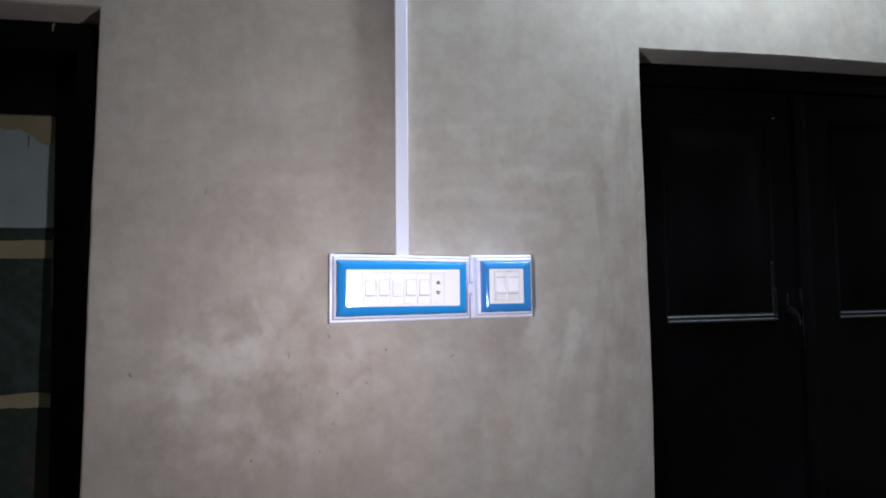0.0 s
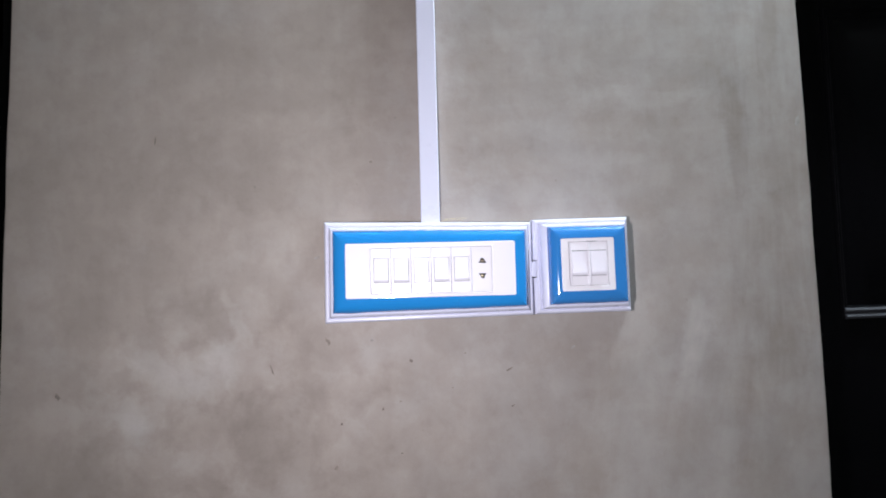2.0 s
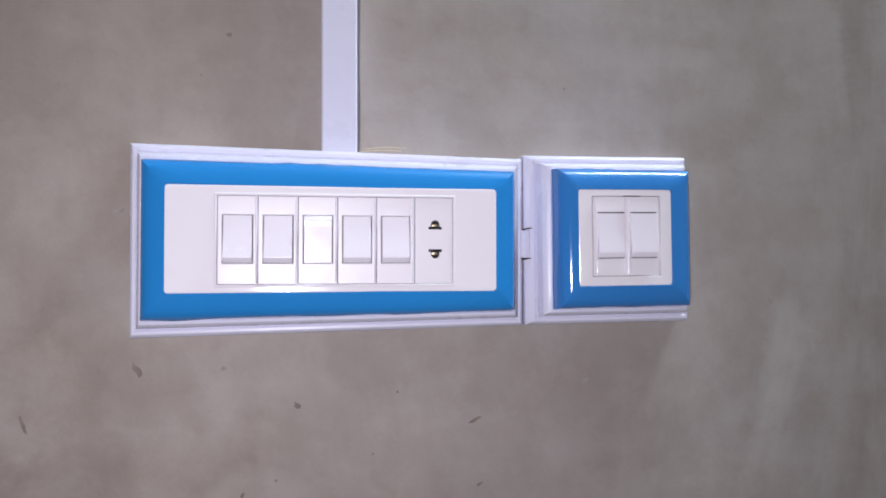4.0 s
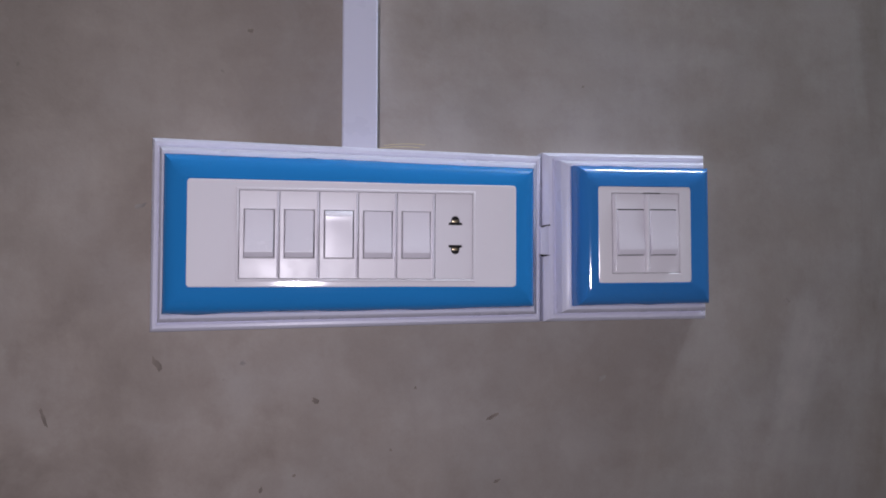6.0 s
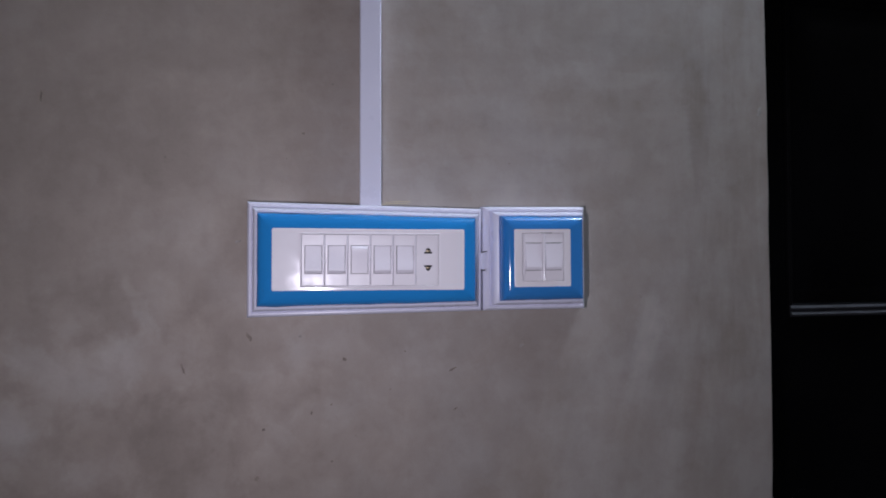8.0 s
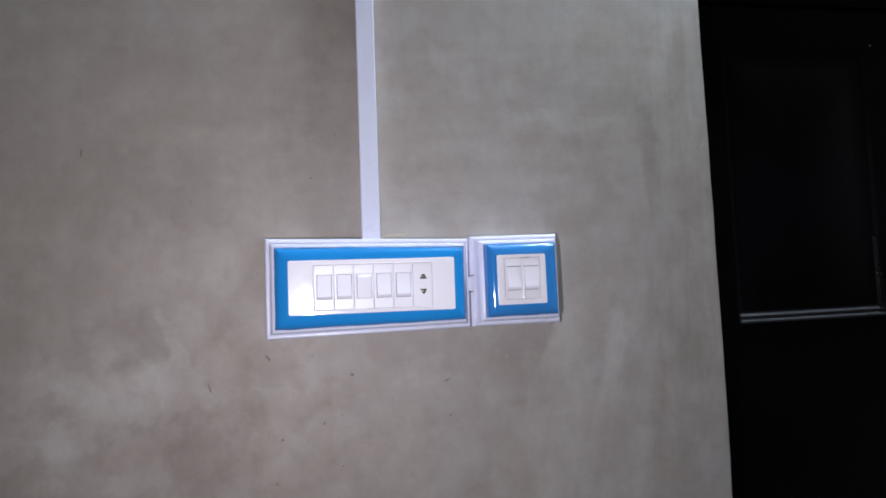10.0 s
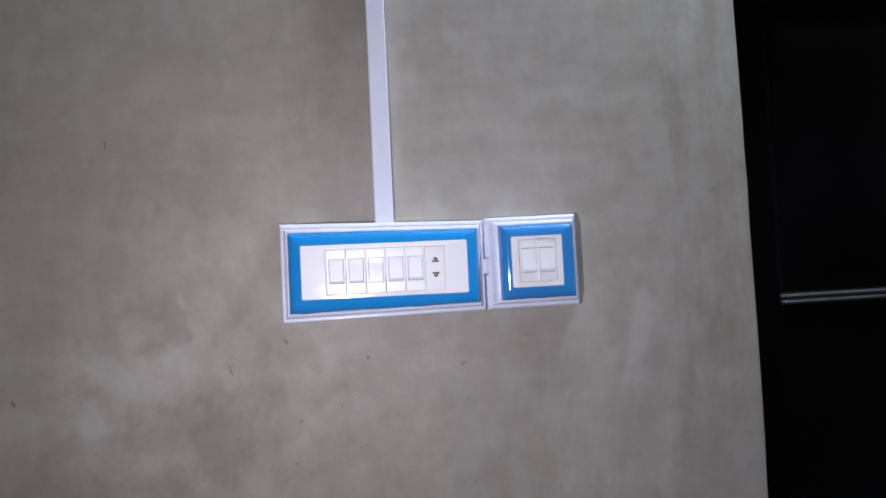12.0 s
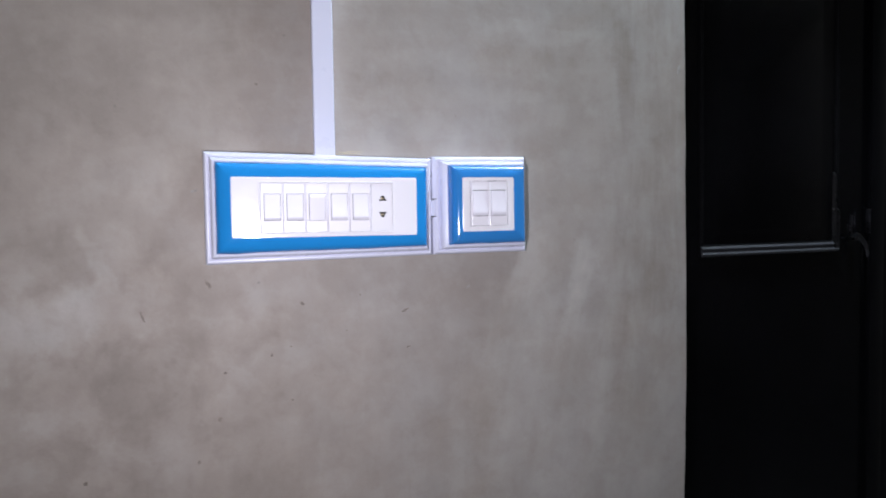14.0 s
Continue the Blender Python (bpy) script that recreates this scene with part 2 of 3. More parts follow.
# ---- mesh helpers ----
def link(name, bm, mat, parent=None, label="", smooth=True, angle=35):
    bmesh.ops.remove_doubles(bm, verts=bm.verts, dist=1e-6)
    bmesh.ops.recalc_face_normals(bm, faces=bm.faces)
    me = bpy.data.meshes.new(name)
    bm.to_mesh(me)
    bm.free()
    if smooth:
        for p in me.polygons:
            p.use_smooth = True
        me.set_sharp_from_angle(angle=radians(angle))
    me.materials.append(mat)
    ob = new(name, me)
    if parent is not None:
        ob.parent = parent
    if label:
        tagged(ob, label)
    return ob


def part(name, bm, mat, parent, label="", **k):
    return link(name, bm, mat, parent, label, **k)


def thing(name, place, label, category, group="", kind=""):
    ob = new(name)
    ob.empty_display_size = 0.05
    ob.location = place
    return tagged(ob, label, category, group, kind)


def box(x0, x1, y0, y1, z0, z1, bevel=0.0, bm=None, segments=2):
    bm = bm or bmesh.new()
    made = bmesh.ops.create_cube(bm, size=1.0)["verts"]
    for v in made:
        v.co = ((x0 + x1) / 2 + v.co.x * (x1 - x0), (y0 + y1) / 2 + v.co.y * (y1 - y0), (z0 + z1) / 2 + v.co.z * (z1 - z0))
    if bevel:
        edges = {e for v in made for e in v.link_edges}
        bmesh.ops.bevel(bm, geom=list(edges), offset=bevel, segments=segments, profile=0.6, affect="EDGES")
    return bm


def rect(x0, x1, z0, z1, y, r=0.0, n=4):
    """A rectangle in the plane of the wall, with round corners, as a loop of places."""
    if r <= 0:
        return [Vector((x0, y, z0)), Vector((x1, y, z0)), Vector((x1, y, z1)), Vector((x0, y, z1))]
    out = []
    for cx, cz, a in ((x0 + r, z0 + r, 180), (x1 - r, z0 + r, 270), (x1 - r, z1 - r, 0), (x0 + r, z1 - r, 90)):
        for i in range(n + 1):
            w = radians(a + 90 * i / n)
            out.append(Vector((cx + r * math.cos(w), y, cz + r * math.sin(w))))
    return out


def divide(loop, n):
    """Each side of a loop in n pieces."""
    return [a.lerp(b, i / n) for a, b in zip(loop, loop[1:] + loop[:1]) for i in range(n)]


def loft(loops, bm=None, cap=True, base=False):
    bm = bm or bmesh.new()
    rows = [[bm.verts.new(p) for p in loop] for loop in loops]
    for a, b in zip(rows, rows[1:]):
        for i in range(len(a)):
            j = (i + 1) % len(a)
            bm.faces.new((a[i], a[j], b[j], b[i]))
    if cap:
        bm.faces.new(rows[-1])
    if base:
        bm.faces.new(rows[0][::-1])
    return bm


def prism(outline, y0, y1, bm=None):
    """A flat outline (x, z) given depth from y0 to y1."""
    return loft([[Vector((x, y, z)) for x, z in outline] for y in (y1, y0)], bm, True, True)


# ---- the room ----
def structure(name, bm, mat, label, category, smooth=False):
    return tagged(link(name, bm, mat, None, label, smooth), label, category, kind="structure")


LEFT, RIGHT = -0.548, 0.518   # the pier between the two openings
HEADL, HEADR = 2.064, 2.047   # their heads
FARL, FARR = -1.45, 1.406
THICK = 0.24


def pier_wall():
    """The plastered wall with two openings: outline filled, given thickness, arrises worn round."""
    bm = bmesh.new()
    x0, x1, top = -3.6, 3.9, 3.20
    line = [(x0, 0), (FARL, 0), (FARL, HEADL), (LEFT, HEADL), (LEFT, 0), (RIGHT, 0), (RIGHT, HEADR), (FARR, HEADR), (FARR, 0), (x1, 0), (x1, top), (x0, top)]
    # arris wanders a little, as a trowelled edge does
    fine = []
    for (ax, az), (bx, bz) in zip(line, line[1:] + line[:1]):
        inner = (ax == bx and ax in (LEFT, RIGHT, FARL, FARR)) or (az == bz and az in (HEADL, HEADR))
        n = 40 if inner else 1
        for i in range(n):
            f = i / n
            x, z = ax + (bx - ax) * f, az + (bz - az) * f
            if inner and 0 < i:
                w = 0.0035 * noise.noise((x * 3, 0, z * 3)) + 0.0012 * noise.noise((x * 21, 4, z * 21))
                x, z = (x + w, z) if ax == bx else (x, z + w)
            if abs(x - LEFT) < 0.01 and z < HEADL + 0.02:  # this arris leans
                x += 0.022 * (z - 1.63)
            fine.append((x, z))
    loft([[Vector((x, y, z)) for x, z in fine] for y in (THICK, 0.0)], bm, True, True)
    bm.normal_update()
    sharp = [e for e in bm.edges if len(e.link_faces) == 2 and all(abs(v.co.y) < 1e-6 for v in e.verts)]
    bmesh.ops.bevel(bm, geom=sharp, offset=0.0025, segments=3, affect="EDGES")
    return bm


wall = structure("wall_north", pier_wall(), PLASTER, "unpainted grey-beige cement plaster wall with trowel stains", "wall")
structure("floor", box(-3.6, 3.9, -5.2, 2.2, -0.1, 0.0), CEMENT, "bare grey cement floor", "floor")
structure("ceiling", box(-3.6, 3.9, -5.2, 2.2, 3.20, 3.30), CEILING, "pale limewashed ceiling", "ceiling")
structure("wall_south", box(-3.6, 3.9, -5.3, -5.2, 0, 3.20), ROOM_PLASTER, "plain cement plaster wall", "wall")
structure("wall_west", box(-3.7, -3.6, -5.2, 2.2, 0, 3.20), ROOM_PLASTER, "plain cement plaster wall", "wall")
structure("wall_east", box(3.9, 4.0, -5.2, 2.2, 0, 3.20), ROOM_PLASTER, "plain cement plaster wall", "wall")
structure("wall_far", box(-3.6, 3.9, 2.2, 2.3, 0, 3.20), ROOM_PLASTER, "plain cement plaster wall", "wall")


# ---- black double door in the opening beside the boxes ----
def moulding(x0, x1, z0, z1, y):
    """A double bead round a panel: a mitred ring with two ridges and a groove between."""
    prof = [(-0.004, 0.0), (-0.003, 0.004), (0.0, 0.0062), (0.003, 0.004), (0.0045, 0.0015), (0.006, 0.0035), (0.009, 0.005), (0.012, 0.0025), (0.014, -0.006)]
    return loft([rect(x0 + o * 0.5, x1 - o * 0.5, z0 + o * 1.25, z1 - o * 1.25, y - h * 0.7) for o, h in prof], cap=False)


def ledge(x0, x1, z, y):
    """The lower double bead of a panel, in a paler black."""
    prof = [(-0.0046, -0.001), (-0.0040, 0.0060), (0.0, 0.0092), (0.0038, 0.0064), (0.0056, 0.0030), (0.0075, 0.0052), (0.0112, 0.0074), (0.0152, 0.0042), (0.0172, -0.001)]
    return loft([[Vector((x, y - h, z + o * 0.8)) for o, h in prof] for x in (x0 + 0.001, x1 - 0.001)], None, True, True)


def door_leaf(x0, x1, y, panels, name):
    leaf = part(name, loft([rect(x0, x1, 0.012, HEADR - 0.052, y + 0.038), rect(x0, x1, 0.012, HEADR - 0.052, y + 0.0015), rect(x0 + 0.0015, x1 - 0.0015, 0.0135, HEADR - 0.0535, y)], base=True), BLACK, door)
    for z0, z1 in panels:
        a, b = (x0 + 0.080, x1 - 0.078) if name == "left_leaf" else (x0 + 0.087, x1 - 0.066)
        part("panel_moulding", moulding(a, b, z0, z1, y), DULL, leaf, smooth=True)
        part("ledge", ledge(a, b, z0, y), PALER_BLACK, leaf, "paler lower bead")
        part("panel", loft([rect(a + 0.012, b - 0.012, z0 + 0.012, z1 - 0.012, y - 0.0004), rect(a + 0.03, b - 0.03, z0 + 0.03, z1 - 0.03, y - 0.0012), rect(a + 0.04, b - 0.04, z0 + 0.04, z1 - 0.04, y - 0.006)]), BLACK, leaf)
    return leaf


door = thing("door_1", (0, 0, 0), "closed double door of black gloss painted wood", "door", kind="structure")
DY = 0.086
frame_bm = box(RIGHT + 0.002, RIGHT + 0.006, DY - 0.012, DY + 0.06, 0, HEADR - 0.003, 0.001)
part("jamb", frame_bm, BLACK, door)
part("jamb", box(FARR - 0.006, FARR - 0.002, DY - 0.012, DY + 0.06, 0, HEADR - 0.003, 0.001), BLACK, door)
part("head_rail", box(RIGHT + 0.006, FARR - 0.006, DY - 0.010, DY + 0.06, HEADR - 0.050, HEADR - 0.003, 0.002), BLACK, door)
PANELS = [(1.464, 1.925), (0.24, 1.02)]
left_leaf = door_leaf(RIGHT + 0.008, 0.960, DY, PANELS, "left_leaf")
right_leaf = door_leaf(0.964, FARR - 0.008, DY + 0.003, PANELS, "right_leaf")
# paler strips paint in the tube lamp's glint on the right-hand bead
for bx, top in ((0.8735, 0.13), (0.8800, 0.07)):
    part("bead_glint", loft([rect(bx - 0.0016 + o, bx + 0.0016 - o, 1.466, 1.466 + top - o * 20, DY - h) for o, h in ((0.0, 0.001), (0.0003, 0.0076), (0.0009, 0.0088), (0.0014, 0.0090))]), BEAD_GLINT, left_leaf, "upright bead glint, painted paler")
part("nail", box(0.8965, 0.8995, DY - 0.003, DY - 0.0005, 1.9305, 1.9335, 0.0008), BRASS, door, "bright nail head")
part("cover_strip", box(0.946, 0.978, DY - 0.010, DY - 0.0005, 0.02, HEADR - 0.055, 0.003), BLACK, door)


def latch():
    """A hasp: a plate, a bent tongue and a staple."""
    bm = box(0.930, 0.934, DY - 0.004, DY - 0.0006, 1.482, 1.522, 0.001)
    box(0.9552, 0.9574, DY - 0.018, DY - 0.009, 1.490, 1.532, 0.0006, bm)
    rings = []
    for i in range(9):
        f = i / 8
        w = radians(100 * f)
        c = Vector((0.925 + 0.022 * math.sin(w), DY - 0.016 - 0.006 * f, 1.464 + 0.024 * math.cos(w) - 0.008 * f))
        s = 0.0046 * (1 - 0.45 * f)
        rings.append([c + Vector((s * math.cos(a) * 0.7, s * math.sin(a) * 0.7, s * math.cos(a))) for a in (k * math.tau / 8 for k in range(8))])
    return loft(rings, bm, True, True)


H = Vector((-0.020, 0, 0))
part("hasp", latch(), STEEL, door, "worn steel hasp latch").location = H
part("ring_pull", box(0.924, 0.938, DY - 0.018, DY - 0.0035, 1.478, 1.484, 0.002), STEEL, door, "worn steel staple").location = H

# ---- opening with a black frame, and the painted wall of the recess behind it ----
sash = thing("window_1", (0, 0, 0), "black painted wooden frame with an open light", "window", kind="structure")
SY = 0.075
part("jamb", box(-0.600, LEFT - 0.020, SY, 0.168, 0.0, HEADL - 0.003, 0.003), BLACK, sash)
part("jamb", box(FARL + 0.003, FARL + 0.05, SY, 0.168, 0.0, HEADL - 0.003, 0.003), BLACK, sash)
part("head_rail", box(FARL + 0.05, -0.600, SY, 0.168, 2.010, HEADL - 0.003, 0.003), BLACK, sash)
part("stile", box(-0.6690, -0.580, 0.170, 0.186, 0.0, 2.03, 0.002), BLACK, sash)
part("stile", box(FARL + 0.04, FARL + 0.125, 0.170, 0.186, 0.0, 2.03, 0.002), BLACK, sash)
part("top_rail", box(FARL + 0.125, -0.6690, 0.170, 0.186, 1.909, 2.03, 0.002), BLACK, sash)
part("bottom_rail", box(FARL + 0.125, -0.6690, 0.170, 0.186, 0.0, 0.16, 0.002), BLACK, sash)


def ragged(x0, x1, lo, hi, seed, rough=0.012, n=48):
    """A strip with uneven upper and lower edges."""
    def wave(x, s):
        return rough * (noise.noise((x * 6, seed, s)) + 0.5 * noise.noise((x * 23, seed, s)) + 0.25 * noise.noise((x * 70, seed, s)))
    xs = [x0 + (x1 - x0) * i / n for i in range(n + 1)]
    return [(x, lo + wave(x, 1)) for x in xs] + [(x, hi + wave(x, 5)) for x in reversed(xs)]


FY = 0.195
back = tagged(part("wall_recess", box(-1.47, -0.53, FY, FY + 0.10, 0, 2.08), GREEN, None, "", smooth=False), "dark green painted wall with worn bands", "wall", kind="structure")
A, B = -1.445, -0.585
part("limewash_band", prism(ragged(A, B, 1.6840, 2.03, 3, 0.003), FY - 0.003, FY + 0.01), SLATE, back, "slate blue limewash", smooth=False)
part("bare_band", prism(ragged(A, B, 1.6215, 1.6580, 1, 0.003), FY - 0.004, FY + 0.01), TAN, back, "bare tan plaster band", smooth=False)
part("bare_band", prism(ragged(A, B, 1.3245, 1.3535, 8, 0.010), FY - 0.004, FY + 0.01), TAN, back, "bare tan plaster band", smooth=False)


def flake(lo=1.8530, step=0.028):
    """Bare plaster whose lower edge falls in a wave towards the frame."""
    def edge(x):
        u = max(0.0, min(1.0, (x + 0.745) / 0.055))
        w = max(0.0, min(1.0, (x + 0.80) / 0.030))
        z = lo + step * (1 - u * u * (3 - 2 * u)) + 0.008 * (1 - w)
        return z + 0.0035 * noise.noise((x * 45, 2, 7)) + 0.0018 * noise.noise((x * 160, 2, 7))
    xs = [A + (B - A) * i / 160 for i in range(161)]
    return [(x, edge(x)) for x in xs] + [(B, 2.03), (A, 2.03)]


part("bare_patch", prism(flake(), FY - 0.006, FY + 0.01), TAN, back, "flaked tan plaster", smooth=False)
# a thin paler strip along the stile's inner edge
part("pale_fleck", prism(ragged(-0.6693, -0.6682, 1.52, 1.665, 4, 0.006, 6), 0.1686, 0.1702), TAN, sash, "thin tan strip on the stile edge", smooth=False)
part("pale_fleck", prism([(-0.6425, 2.044), (-0.6395, 2.046), (-0.6402, 2.052), (-0.6375, 2.058), (-0.6410, 2.060), (-0.6422, 2.053)], SY - 0.0035, SY + 0.002), TAN, sash, "flake of plaster on the frame", smooth=False)
part("drip", prism([(-0.7262, 1.870), (-0.7244, 1.870), (-0.7247, 1.847), (-0.7256, 1.846)], FY - 0.0045, FY), GREEN, back, "dark paint drip", smooth=False)

# ---- the trunking ----
trunk = thing("cable_trunking", (0.0042, 0, Z0 + 0.0605), "white plastic cable trunking fixed upright on plaster", "cable trunking")
trunk.rotation_euler = (0, radians(0.45), 0)
T1 = 3.198 - trunk.location.z
part("base", box(-0.0118, 0.0118, -0.0055, -0.0003, 0.002, T1), WHITE, trunk)
part("lid", loft([rect(-0.0123, 0.0123, 0, T1, -0.005), rect(-0.0123, 0.0123, 0, T1, -0.0150, 0.0), rect(-0.0112, 0.0112, 0, T1, -0.0160)], base=True), WHITE, trunk)


# ---- the switch boxes ----
def wavy(loops, amount, seed):
    for n, loop in enumerate(loops):
        for p in loop:
            p.z += amount * noise.noise((p.x * 30, seed, p.z * 12)) + amount * 0.5 * noise.noise((p.x * 90, seed + 3, p.z * 40))
            p.x += amount * 0.5 * noise.noise((p.z * 60, seed + 9, p.x * 12))
    return loops


BASE = [(0.0, 0.0003), (0.0, 0.0165), (0.0010, 0.0188), (0.0026, 0.0202), (0.0044, 0.0202), (0.0056, 0.0190), (0.0062, 0.0184), (0.0065, 0.0238), (0.0074, 0.0272), (0.0095, 0.0296), (0.0114, 0.0301), (0.0122, 0.0291), (0.0126, 0.0250)]
RIM = [(0.0, 0.0290), (0.02, 0.0345), (0.05, 0.0384), (0.10, 0.0414), (0.18, 0.0436), (0.30, 0.0453), (0.45, 0.0466), (0.62, 0.0475), (0.82, 0.0481), (1.0, 0.0484), (1.12, 0.0470)]


def tapered(loops, k):
    """The right end a little lower than the left."""
    for loop in loops:
        for p in loop:
            p.z -= p.x * p.z * k
    return loops


def switch_box(name, place, label, half, tall, insets, blue, plate, turn=0.0, taper=0.0):
    """A stepped white base, a bulging blue rim, and room for a plate (x0, x1, z0, z1)."""
    ob = thing(name, place, label, "switch box", "switch boxes on the wall")
    ob.rotation_euler = (0, radians(turn), 0)
    left, right = insets
    loops = [divide(rect(-half + o * left, half - o * right, -tall + o, tall - o, -h), 8) for o, h in BASE]
    part("base", loft(tapered(loops, taper), cap=False), WHITE, ob, "white stepped plastic base", angle=28)
    outer = (-half + 0.0120 * left, half - 0.0120 * right, -tall + 0.0120, tall - 0.0120)
    loops = [divide(rect(*(a + (b - a) * f for a, b in zip(outer, plate)), -h), 24) for f, h in RIM]
    wavy(loops[:3], 0.0012, half * 100)
    part("rim", loft(tapered(loops, taper), cap=False), blue, ob, "glossy blue plastic rim", angle=30)
    return ob


def ring_plate(x0, x1, z0, z1, a0, a1, c0, c1, y, r, thick=0.004, bead=False, edge=1.0):
    """A plate with a round-cornered outline and a square window in it."""
    n = 4
    outer = [rect(x0 + o, x1 - o, z0 + o, z1 - o, y + h, r, n) for o, h in ((0, thick), (0, 0.0008 * edge), (0.0003 * edge, 0.0003 * edge), (0.0010 * edge, 0.0))]
    inner = []
    for yy, e in ((y, 0.0019), (y - 0.0004, 0.0015), (y - 0.0005, 0.0010), (y - 0.0003, 0.0004), (y + 0.0003, 0.0001), (y + 0.0030, 0.0)) if bead else ((y, 0.0006), (y + 0.0004, 0.0001), (y + 0.0030, 0.0)):
        loop = []
        for x, z in ((a0 - e, c0 - e), (a1 + e, c0 - e), (a1 + e, c1 + e), (a0 - e, c1 + e)):
            loop += [Vector((x, yy, z))] * (n + 1)
        inner.append(loop)
    return loft(outer + inner, cap=False)


def clean(bm):
    bmesh.ops.remove_doubles(bm, verts=bm.verts, dist=1e-6)
    bmesh.ops.dissolve_degenerate(bm, dist=1e-6, edges=bm.edges)
    return bm


def rocker(w, h, down, y, proud=0.0036, low=0.0010, sag=0.0007):
    """A rocker whose lower end (down) or upper end stands out and is cut off at a slant."""
    side = -1 if down else 1
    prof = []
    for i in range(9):
        f = i / 8
        z = -side * h / 2 + side * (h - 0.0038) * f
        prof.append((z, low + (proud - low) * f - sag * math.sin(math.pi * f)))
    prof += [(side * (h / 2 - 0.0033), proud), (side * (h / 2 - 0.0004), low + 0.0008), (side * h / 2, low)]
    if side > 0:
        line = prof
    else:
        line = prof[::-1]
    loops = []
    for x, cut in ((-w / 2, 0.0005), (-w / 2 + 0.0005, 0.0), (w / 2 - 0.0005, 0.0), (w / 2, 0.0005)):
        loop = [Vector((x, y + 0.004, -h / 2)), Vector((x, y + 0.001, -h / 2))]
        loop += [Vector((x, y - o + cut, z)) for z, o in line]
        loop += [Vector((x, y + 0.001, h / 2)), Vector((x, y + 0.004, h / 2))]
        loops.append(loop)
    return loft(loops, None, True, True)


def rib(x, half, z0, z1, y, proud):
    """A round upright rib beside a rocker."""
    arc = [(x + half * math.cos(a), y - proud * math.sin(a)) for a in (math.pi * i / 8 for i in range(9))]
    return loft([[Vector((px, py, z)) for px, py in arc] for z in (z0, z1)], None, True, True)


def module_face(w, h, hole_w, hole_h, y):
    return clean(ring_plate(-w / 2, w / 2, -h / 2, h / 2, -hole_w / 2, hole_w / 2, -hole_h / 2 + 0.0006, hole_h / 2 + 0.0006, y, 0.0003, 0.003, edge=0.5))


def placed(ob, x, z):
    ob.location = (x, 0, z)
    return ob


def slot(cx, cz, up):
    """The outline of a pin hole: a round top on a flat wide foot."""
    pts = [(-0.0038, 0.0), (0.0038, 0.0), (0.0038, 0.0013), (0.0025, 0.0014)]
    pts += [(0.0025 * math.cos(a), 0.0022 + 0.0025 * math.sin(a)) for a in (i * math.pi / 8 for i in range(1, 8))]
    pts += [(-0.0025, 0.0014), (-0.0038, 0.0013)]
    return [(cx + x * 1.18, cz + up * (z - 0.0012) * 1.3) for x, z in (pts if up > 0 else reversed(pts))]


def socket_face(w, h, y, holes):
    bm = bmesh.new()
    loops = [[(p.x, p.z) for p in rect(-w / 2, w / 2, -h / 2, h / 2, 0)]] + holes
    edges = []
    rims = []
    for lp in loops:
        vs = [bm.verts.new((x, y, z)) for x, z in lp]
        rims.append(vs)
        edges += [bm.edges.new((a, b)) for a, b in zip(vs, vs[1:] + vs[:1])]
    bmesh.ops.triangle_fill(bm, use_beauty=True, use_dissolve=False, edges=edges)
    for vs, depth in zip(rims, (0.003, 0.006, 0.006)):
        low = [bm.verts.new(v.co + Vector((0, depth, 0))) for v in vs]
        for i in range(len(vs)):
            j = (i + 1) % len(vs)
            bm.faces.new((vs[i], vs[j], low[j], low[i]))
    return bm


long_box = switch_box("switch_box", (0, 0, Z0), "white and blue surface switch box with five switches and a socket", 0.1340, 0.0625, (1.05, 0.90), BLUE, (-0.1038, 0.1078, -0.0338, 0.0343), 0.60, 0.30)
PY = -0.0486
part("plate", clean(ring_plate(-0.1040, 0.1080, -0.0340, 0.0345, -0.0720, 0.0780, -0.0285, 0.0277, PY, 0.0022, bead=True)), IVORY, long_box, "glossy white cover plate", angle=9)
# greyed to paint the shade in the joints between modules
part("back_plate", box(-0.0726, 0.0532, PY + 0.0030, PY + 0.0044, -0.0294, 0.0276), WELL_SHADE, long_box)
MW, MH, MZ = 0.02468, 0.0560, -0.0004
for i in range(5):
    x = -0.0720 + 0.025 * (i + 0.5)
    up = i == 2
    mod = placed(part("switch", module_face(MW, MH, 0.0189, 0.0309, PY + 0.0001), SATIN, long_box, "white switch pressed the other way" if up else "white rocker switch", angle=9), x, MZ)
    placed(part("well", box(-0.0092, 0.0092, PY + 0.0022, PY + 0.0028, -0.0152, 0.0152), WELL_SHADE, mod, smooth=False), 0, 0.0006)
    placed(part("rocker", rocker(0.0178, 0.0300, not up, PY + 0.0004, 0.0038 if up else 0.0042, 0.0010, 0.0003 if up else 0.0007), ROCKER, mod), 0, 0.0006)
    placed(part("side_ridge", rib(0.0114, 0.0007, -0.0270, 0.0270, PY + 0.0002, 0.0013), ROCKER, mod), 0, 0)
x = -0.0720 + 0.025 * 5.5
HOLES = [slot(0.001, 0.0090, 1), slot(0.001, -0.0072, -1)]
sock = placed(part("socket", socket_face(MW, MH, PY + 0.0001, HOLES), IVORY, long_box, "white two pin socket", smooth=False), x, MZ)
for cz, up in ((0.0090, 1), (-0.0072, -1)):
    hole = part("pin_hole", prism([(a * 1.08 + 0.001 - 0.00008, b) for a, b in slot(0, cz, up)], PY + 0.0035, PY + 0.0045), HOLLOW, sock)
    part("contact", box(-0.0010, 0.0030, PY + 0.0010, PY + 0.0034, cz + 0.0004 if up > 0 else cz - 0.0020, cz + 0.0020 if up > 0 else cz - 0.0004, 0.0004), BRASS, hole, "brass contact")

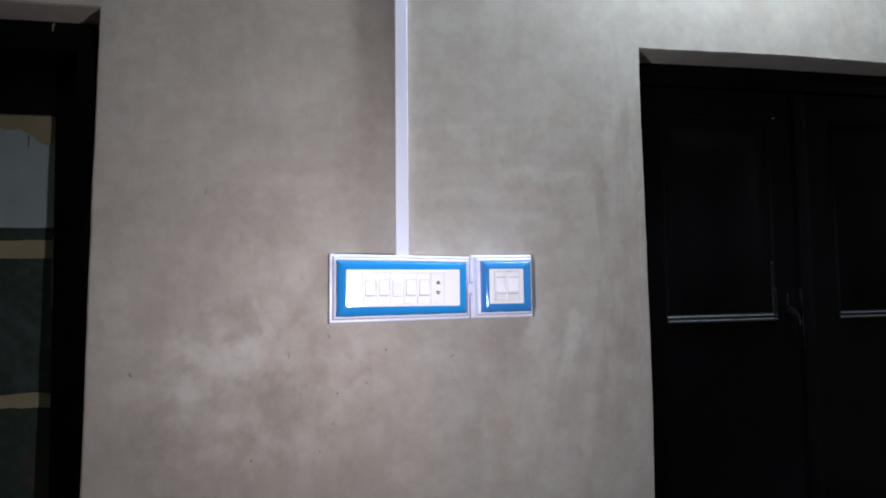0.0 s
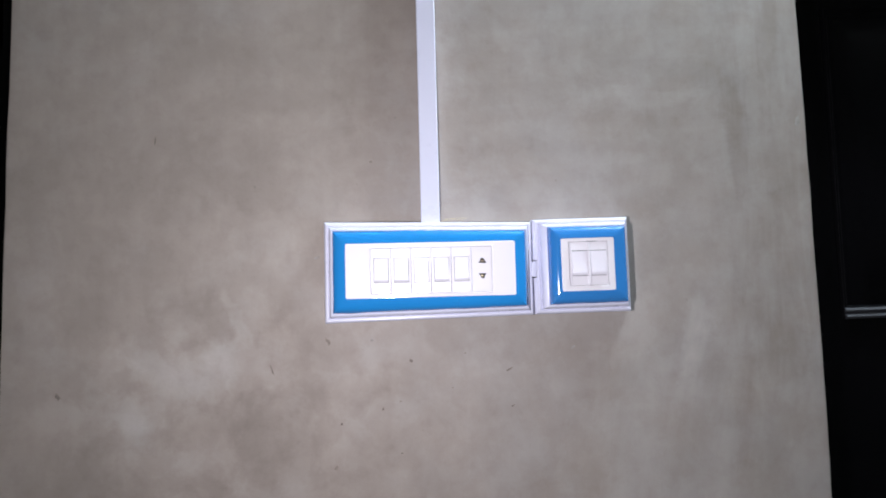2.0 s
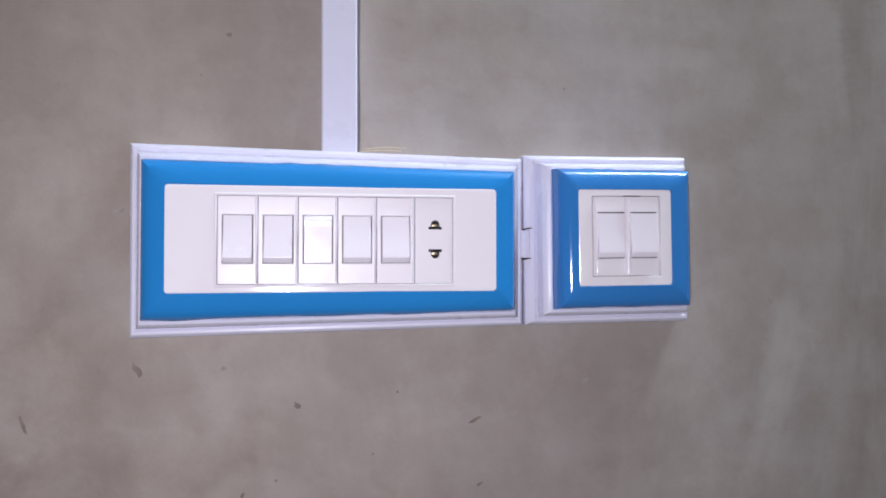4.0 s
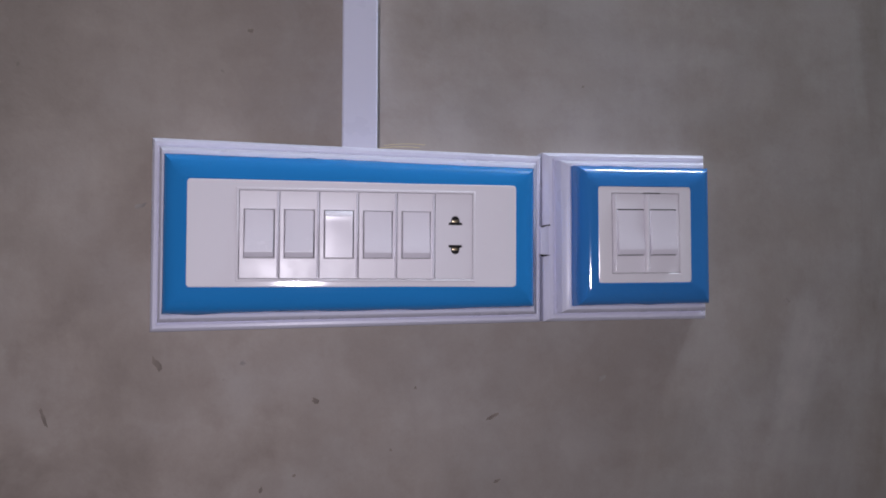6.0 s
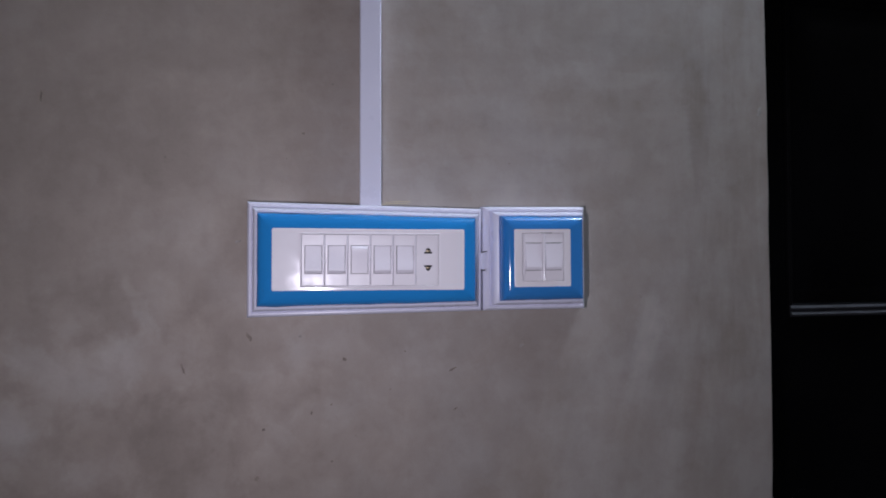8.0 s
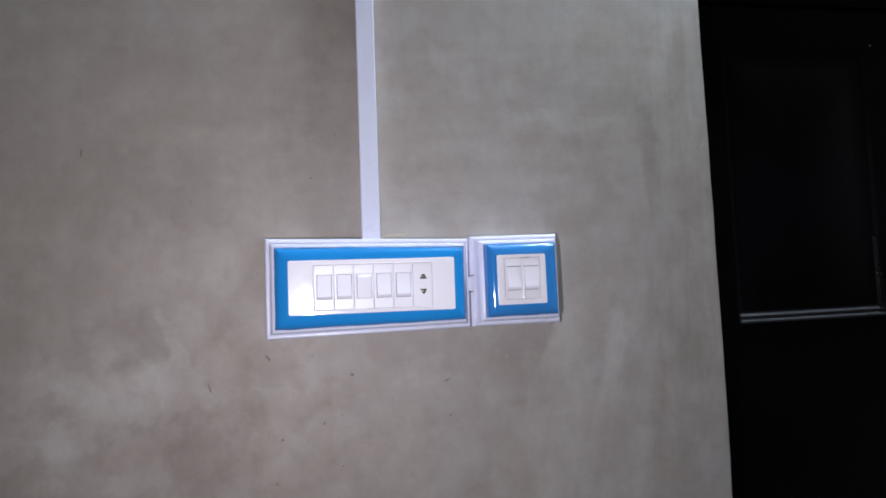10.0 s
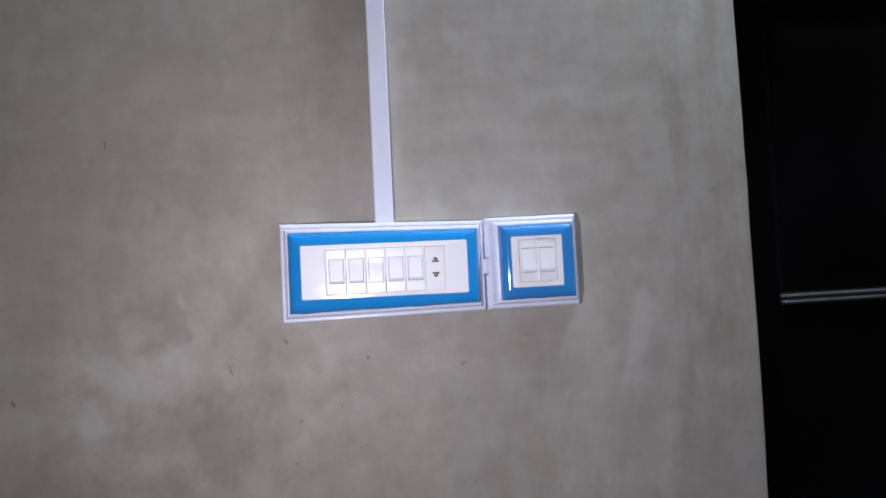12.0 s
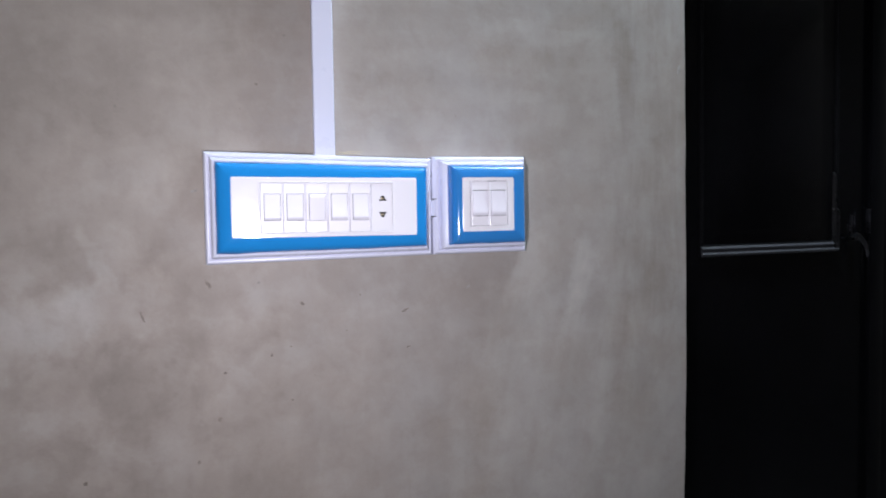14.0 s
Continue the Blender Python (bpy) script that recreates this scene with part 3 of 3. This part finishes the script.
small_box = switch_box("switch_box", (0.1978, 0, Z0), "white and blue surface switch box with two switches", 0.0623, 0.0612, (1.45, 0.72), BLUE_PALE, (-0.0325, 0.0354, -0.0332, 0.0338))
P2 = -0.0482
cx = 0.0021
part("plate", clean(ring_plate(-0.0327, 0.0356, -0.0334, 0.0340, cx - 0.0245, cx + 0.0245, -0.0262, 0.0288, P2, 0.0030)), CREAM, small_box, "cream plastic cover plate", angle=9)


def bowed_face(w, h, y, n=12):
    """The twin switch's face, which bulges across its height."""
    bm = bmesh.new()
    cols = []
    for x in (-w / 2, w / 2):
        cols.append([bm.verts.new((x, y + 0.0006 - 0.0008 * math.cos(math.pi / 2 * (i / n * 2 - 1)), h * (i / n - 0.5))) for i in range(n + 1)])
    for i in range(n):
        bm.faces.new((cols[0][i], cols[1][i], cols[1][i + 1], cols[0][i + 1]))
    low = [[bm.verts.new((v.co.x, y + 0.004, v.co.z)) for v in c] for c in cols]
    for c, l in zip(cols, low):
        for i in range(n):
            bm.faces.new((c[i], c[i + 1], l[i + 1], l[i]))
    for i in (0, n):
        bm.faces.new((cols[0][i], cols[1][i], low[1][i], low[0][i]))
    return bm


twin = placed(part("switch", bowed_face(0.0478, 0.0545, P2 + 0.0002), IVORY, small_box, "white twin rocker switch"), cx, 0.0013)
for dx in (-0.0114, 0.0122):
    placed(part("rocker", rocker(0.0192, 0.0306, True, P2 - 0.0002, 0.0026, 0.0006, 0.0004), ROCKER, twin), dx, 0.0004)
    part("gap", box(dx - 0.0094, dx + 0.0094, P2 - 0.0007, P2 + 0.001, 0.0157, 0.0165), HOLLOW, twin, "dark gap over the rocker", smooth=False)
    part("gap", box(dx - 0.0090, dx + 0.0090, P2 - 0.0006, P2 + 0.001, -0.0154, -0.0150), HOLLOW, twin, "dark gap under the rocker", smooth=False)


part("rib", rib(0.0004, 0.0018, -0.0262, 0.0262, P2 + 0.0002, 0.0028), IVORY, twin)
part("rib", rib(-0.0224, 0.0009, -0.0262, 0.0262, P2 + 0.0002, 0.0018), IVORY, twin)

part("speck", box(-0.0500, -0.0490, -0.0206, -0.0195, 0.0325, 0.0335), HOLLOW, small_box, "dark speck", smooth=False)
part("gap", box(cx - 0.002, cx + 0.010, P2 - 0.0002, P2 + 0.002, 0.0285, 0.0292), HOLLOW, small_box, "dark gap over the switch", smooth=False)

# a short stub of plastic joins the two boxes, with dark cracks at its ends
stub = thing("joining_stub", (0.1352, 0, Z0 - 0.003), "short white plastic stub between the switch boxes", "cable trunking")
part("cover", box(-0.0030, 0.0030, -0.0222, -0.0004, -0.0100, 0.0105, 0.0008), WHITE, stub)
part("crack", prism([(-0.0026, 0.0104), (0.0005, 0.0112), (0.0040, 0.0118), (0.0046, 0.0110), (0.0010, 0.0106), (-0.0020, 0.0094)], -0.0228, -0.0180), HOLLOW, stub, "dark crack")
part("crack", prism([(-0.0030, -0.0098), (0.0044, -0.0102), (0.0010, -0.0110), (-0.0005, -0.0114)], -0.0228, -0.0180), HOLLOW, stub, "dark crack")


# ---- marks in the plaster ----
def mark(x, z, length, width, lean, mat, seed, name="pit"):
    n = 22
    line = []
    for i in range(n):
        a = math.tau * i / n
        r = 1 + 0.6 * noise.noise((math.cos(a) * 1.7, math.sin(a) * 1.7, seed * 3.1)) + 0.3 * noise.noise((math.cos(a) * 5, math.sin(a) * 5, seed * 3.1))
        u, v = length / 2 * r * math.cos(a), width / 2 * r * math.sin(a)
        c, s = math.cos(radians(lean)), math.sin(radians(lean))
        line.append((x + u * c - v * s, z + u * s + v * c))
    return part(name, prism(line, -0.0004, 0.0005), mat, wall, smooth=False)


PITS = [(-0.134, 1.461, 0.012, 0.0034, -58), (-0.207, 1.428, 0.014, 0.0018, -72), (-0.027, 1.433, 0.006, 0.0032, -45), (0.101, 1.417, 0.009, 0.0025, 28),
        (-0.072, 1.696, 0.004, 0.003, 0), (0.104, 1.370, 0.005, 0.002, 20), (0.044, 1.440, 0.002, 0.0015, 0), (0.026, 1.396, 0.002, 0.0015, 0),
        (-0.065, 1.372, 0.004, 0.0024, 80), (-0.042, 1.381, 0.0025, 0.002, 0), (-0.119, 1.355, 0.0035, 0.003, 0), (-0.127, 1.300, 0.005, 0.004, 60),
        (-0.480, 1.404, 0.010, 0.005, -60), (-0.274, 1.241, 0.005, 0.004, 0), (-0.354, 1.732, 0.010, 0.0015, 85), (0.173, 1.664, 0.002, 0.0015, 0), (-0.152, 1.251, 0.006, 0.003, 70), (-0.042, 1.315, 0.003, 0.002, 0)]
for n, (x, z, a, b, lean) in enumerate(PITS):
    mark(x, z, a, b, lean, MARK, n)
SMEARS = [(0.186, 1.443, 0.007, 0.003, 30), (-0.146, 1.571, 0.007, 0.003, 20), (-0.077, 1.461, 0.004, 0.003, 0), (0.506, 1.735, 0.014, 0.006, 80)]
for n, (x, z, a, b, lean) in enumerate(SMEARS):
    mark(x, z, a, b, lean, DUST, n + 40, "smear")

# a loose straw strand on top of the long box
strand = bpy.data.curves.new("strand", "CURVE")
strand.dimensions, strand.bevel_depth, strand.bevel_resolution = "3D", 0.00022, 2
for dz, dx in ((0.0, 0.0), (0.0022, 0.004)):
    sp = strand.splines.new("POLY")
    sp.points.add(7)
    for i, p in enumerate(sp.points):
        f = i / 7
        p.co = (0.0180 + dx + 0.030 * f, -0.0030, Z0 + 0.0645 + dz + 0.0015 * math.sin(2.5 * f), 1)
strand.materials.append(STRAW)
tagged(new("straw_strand", strand), "thin straw coloured strand lying on the switch box", "strand")
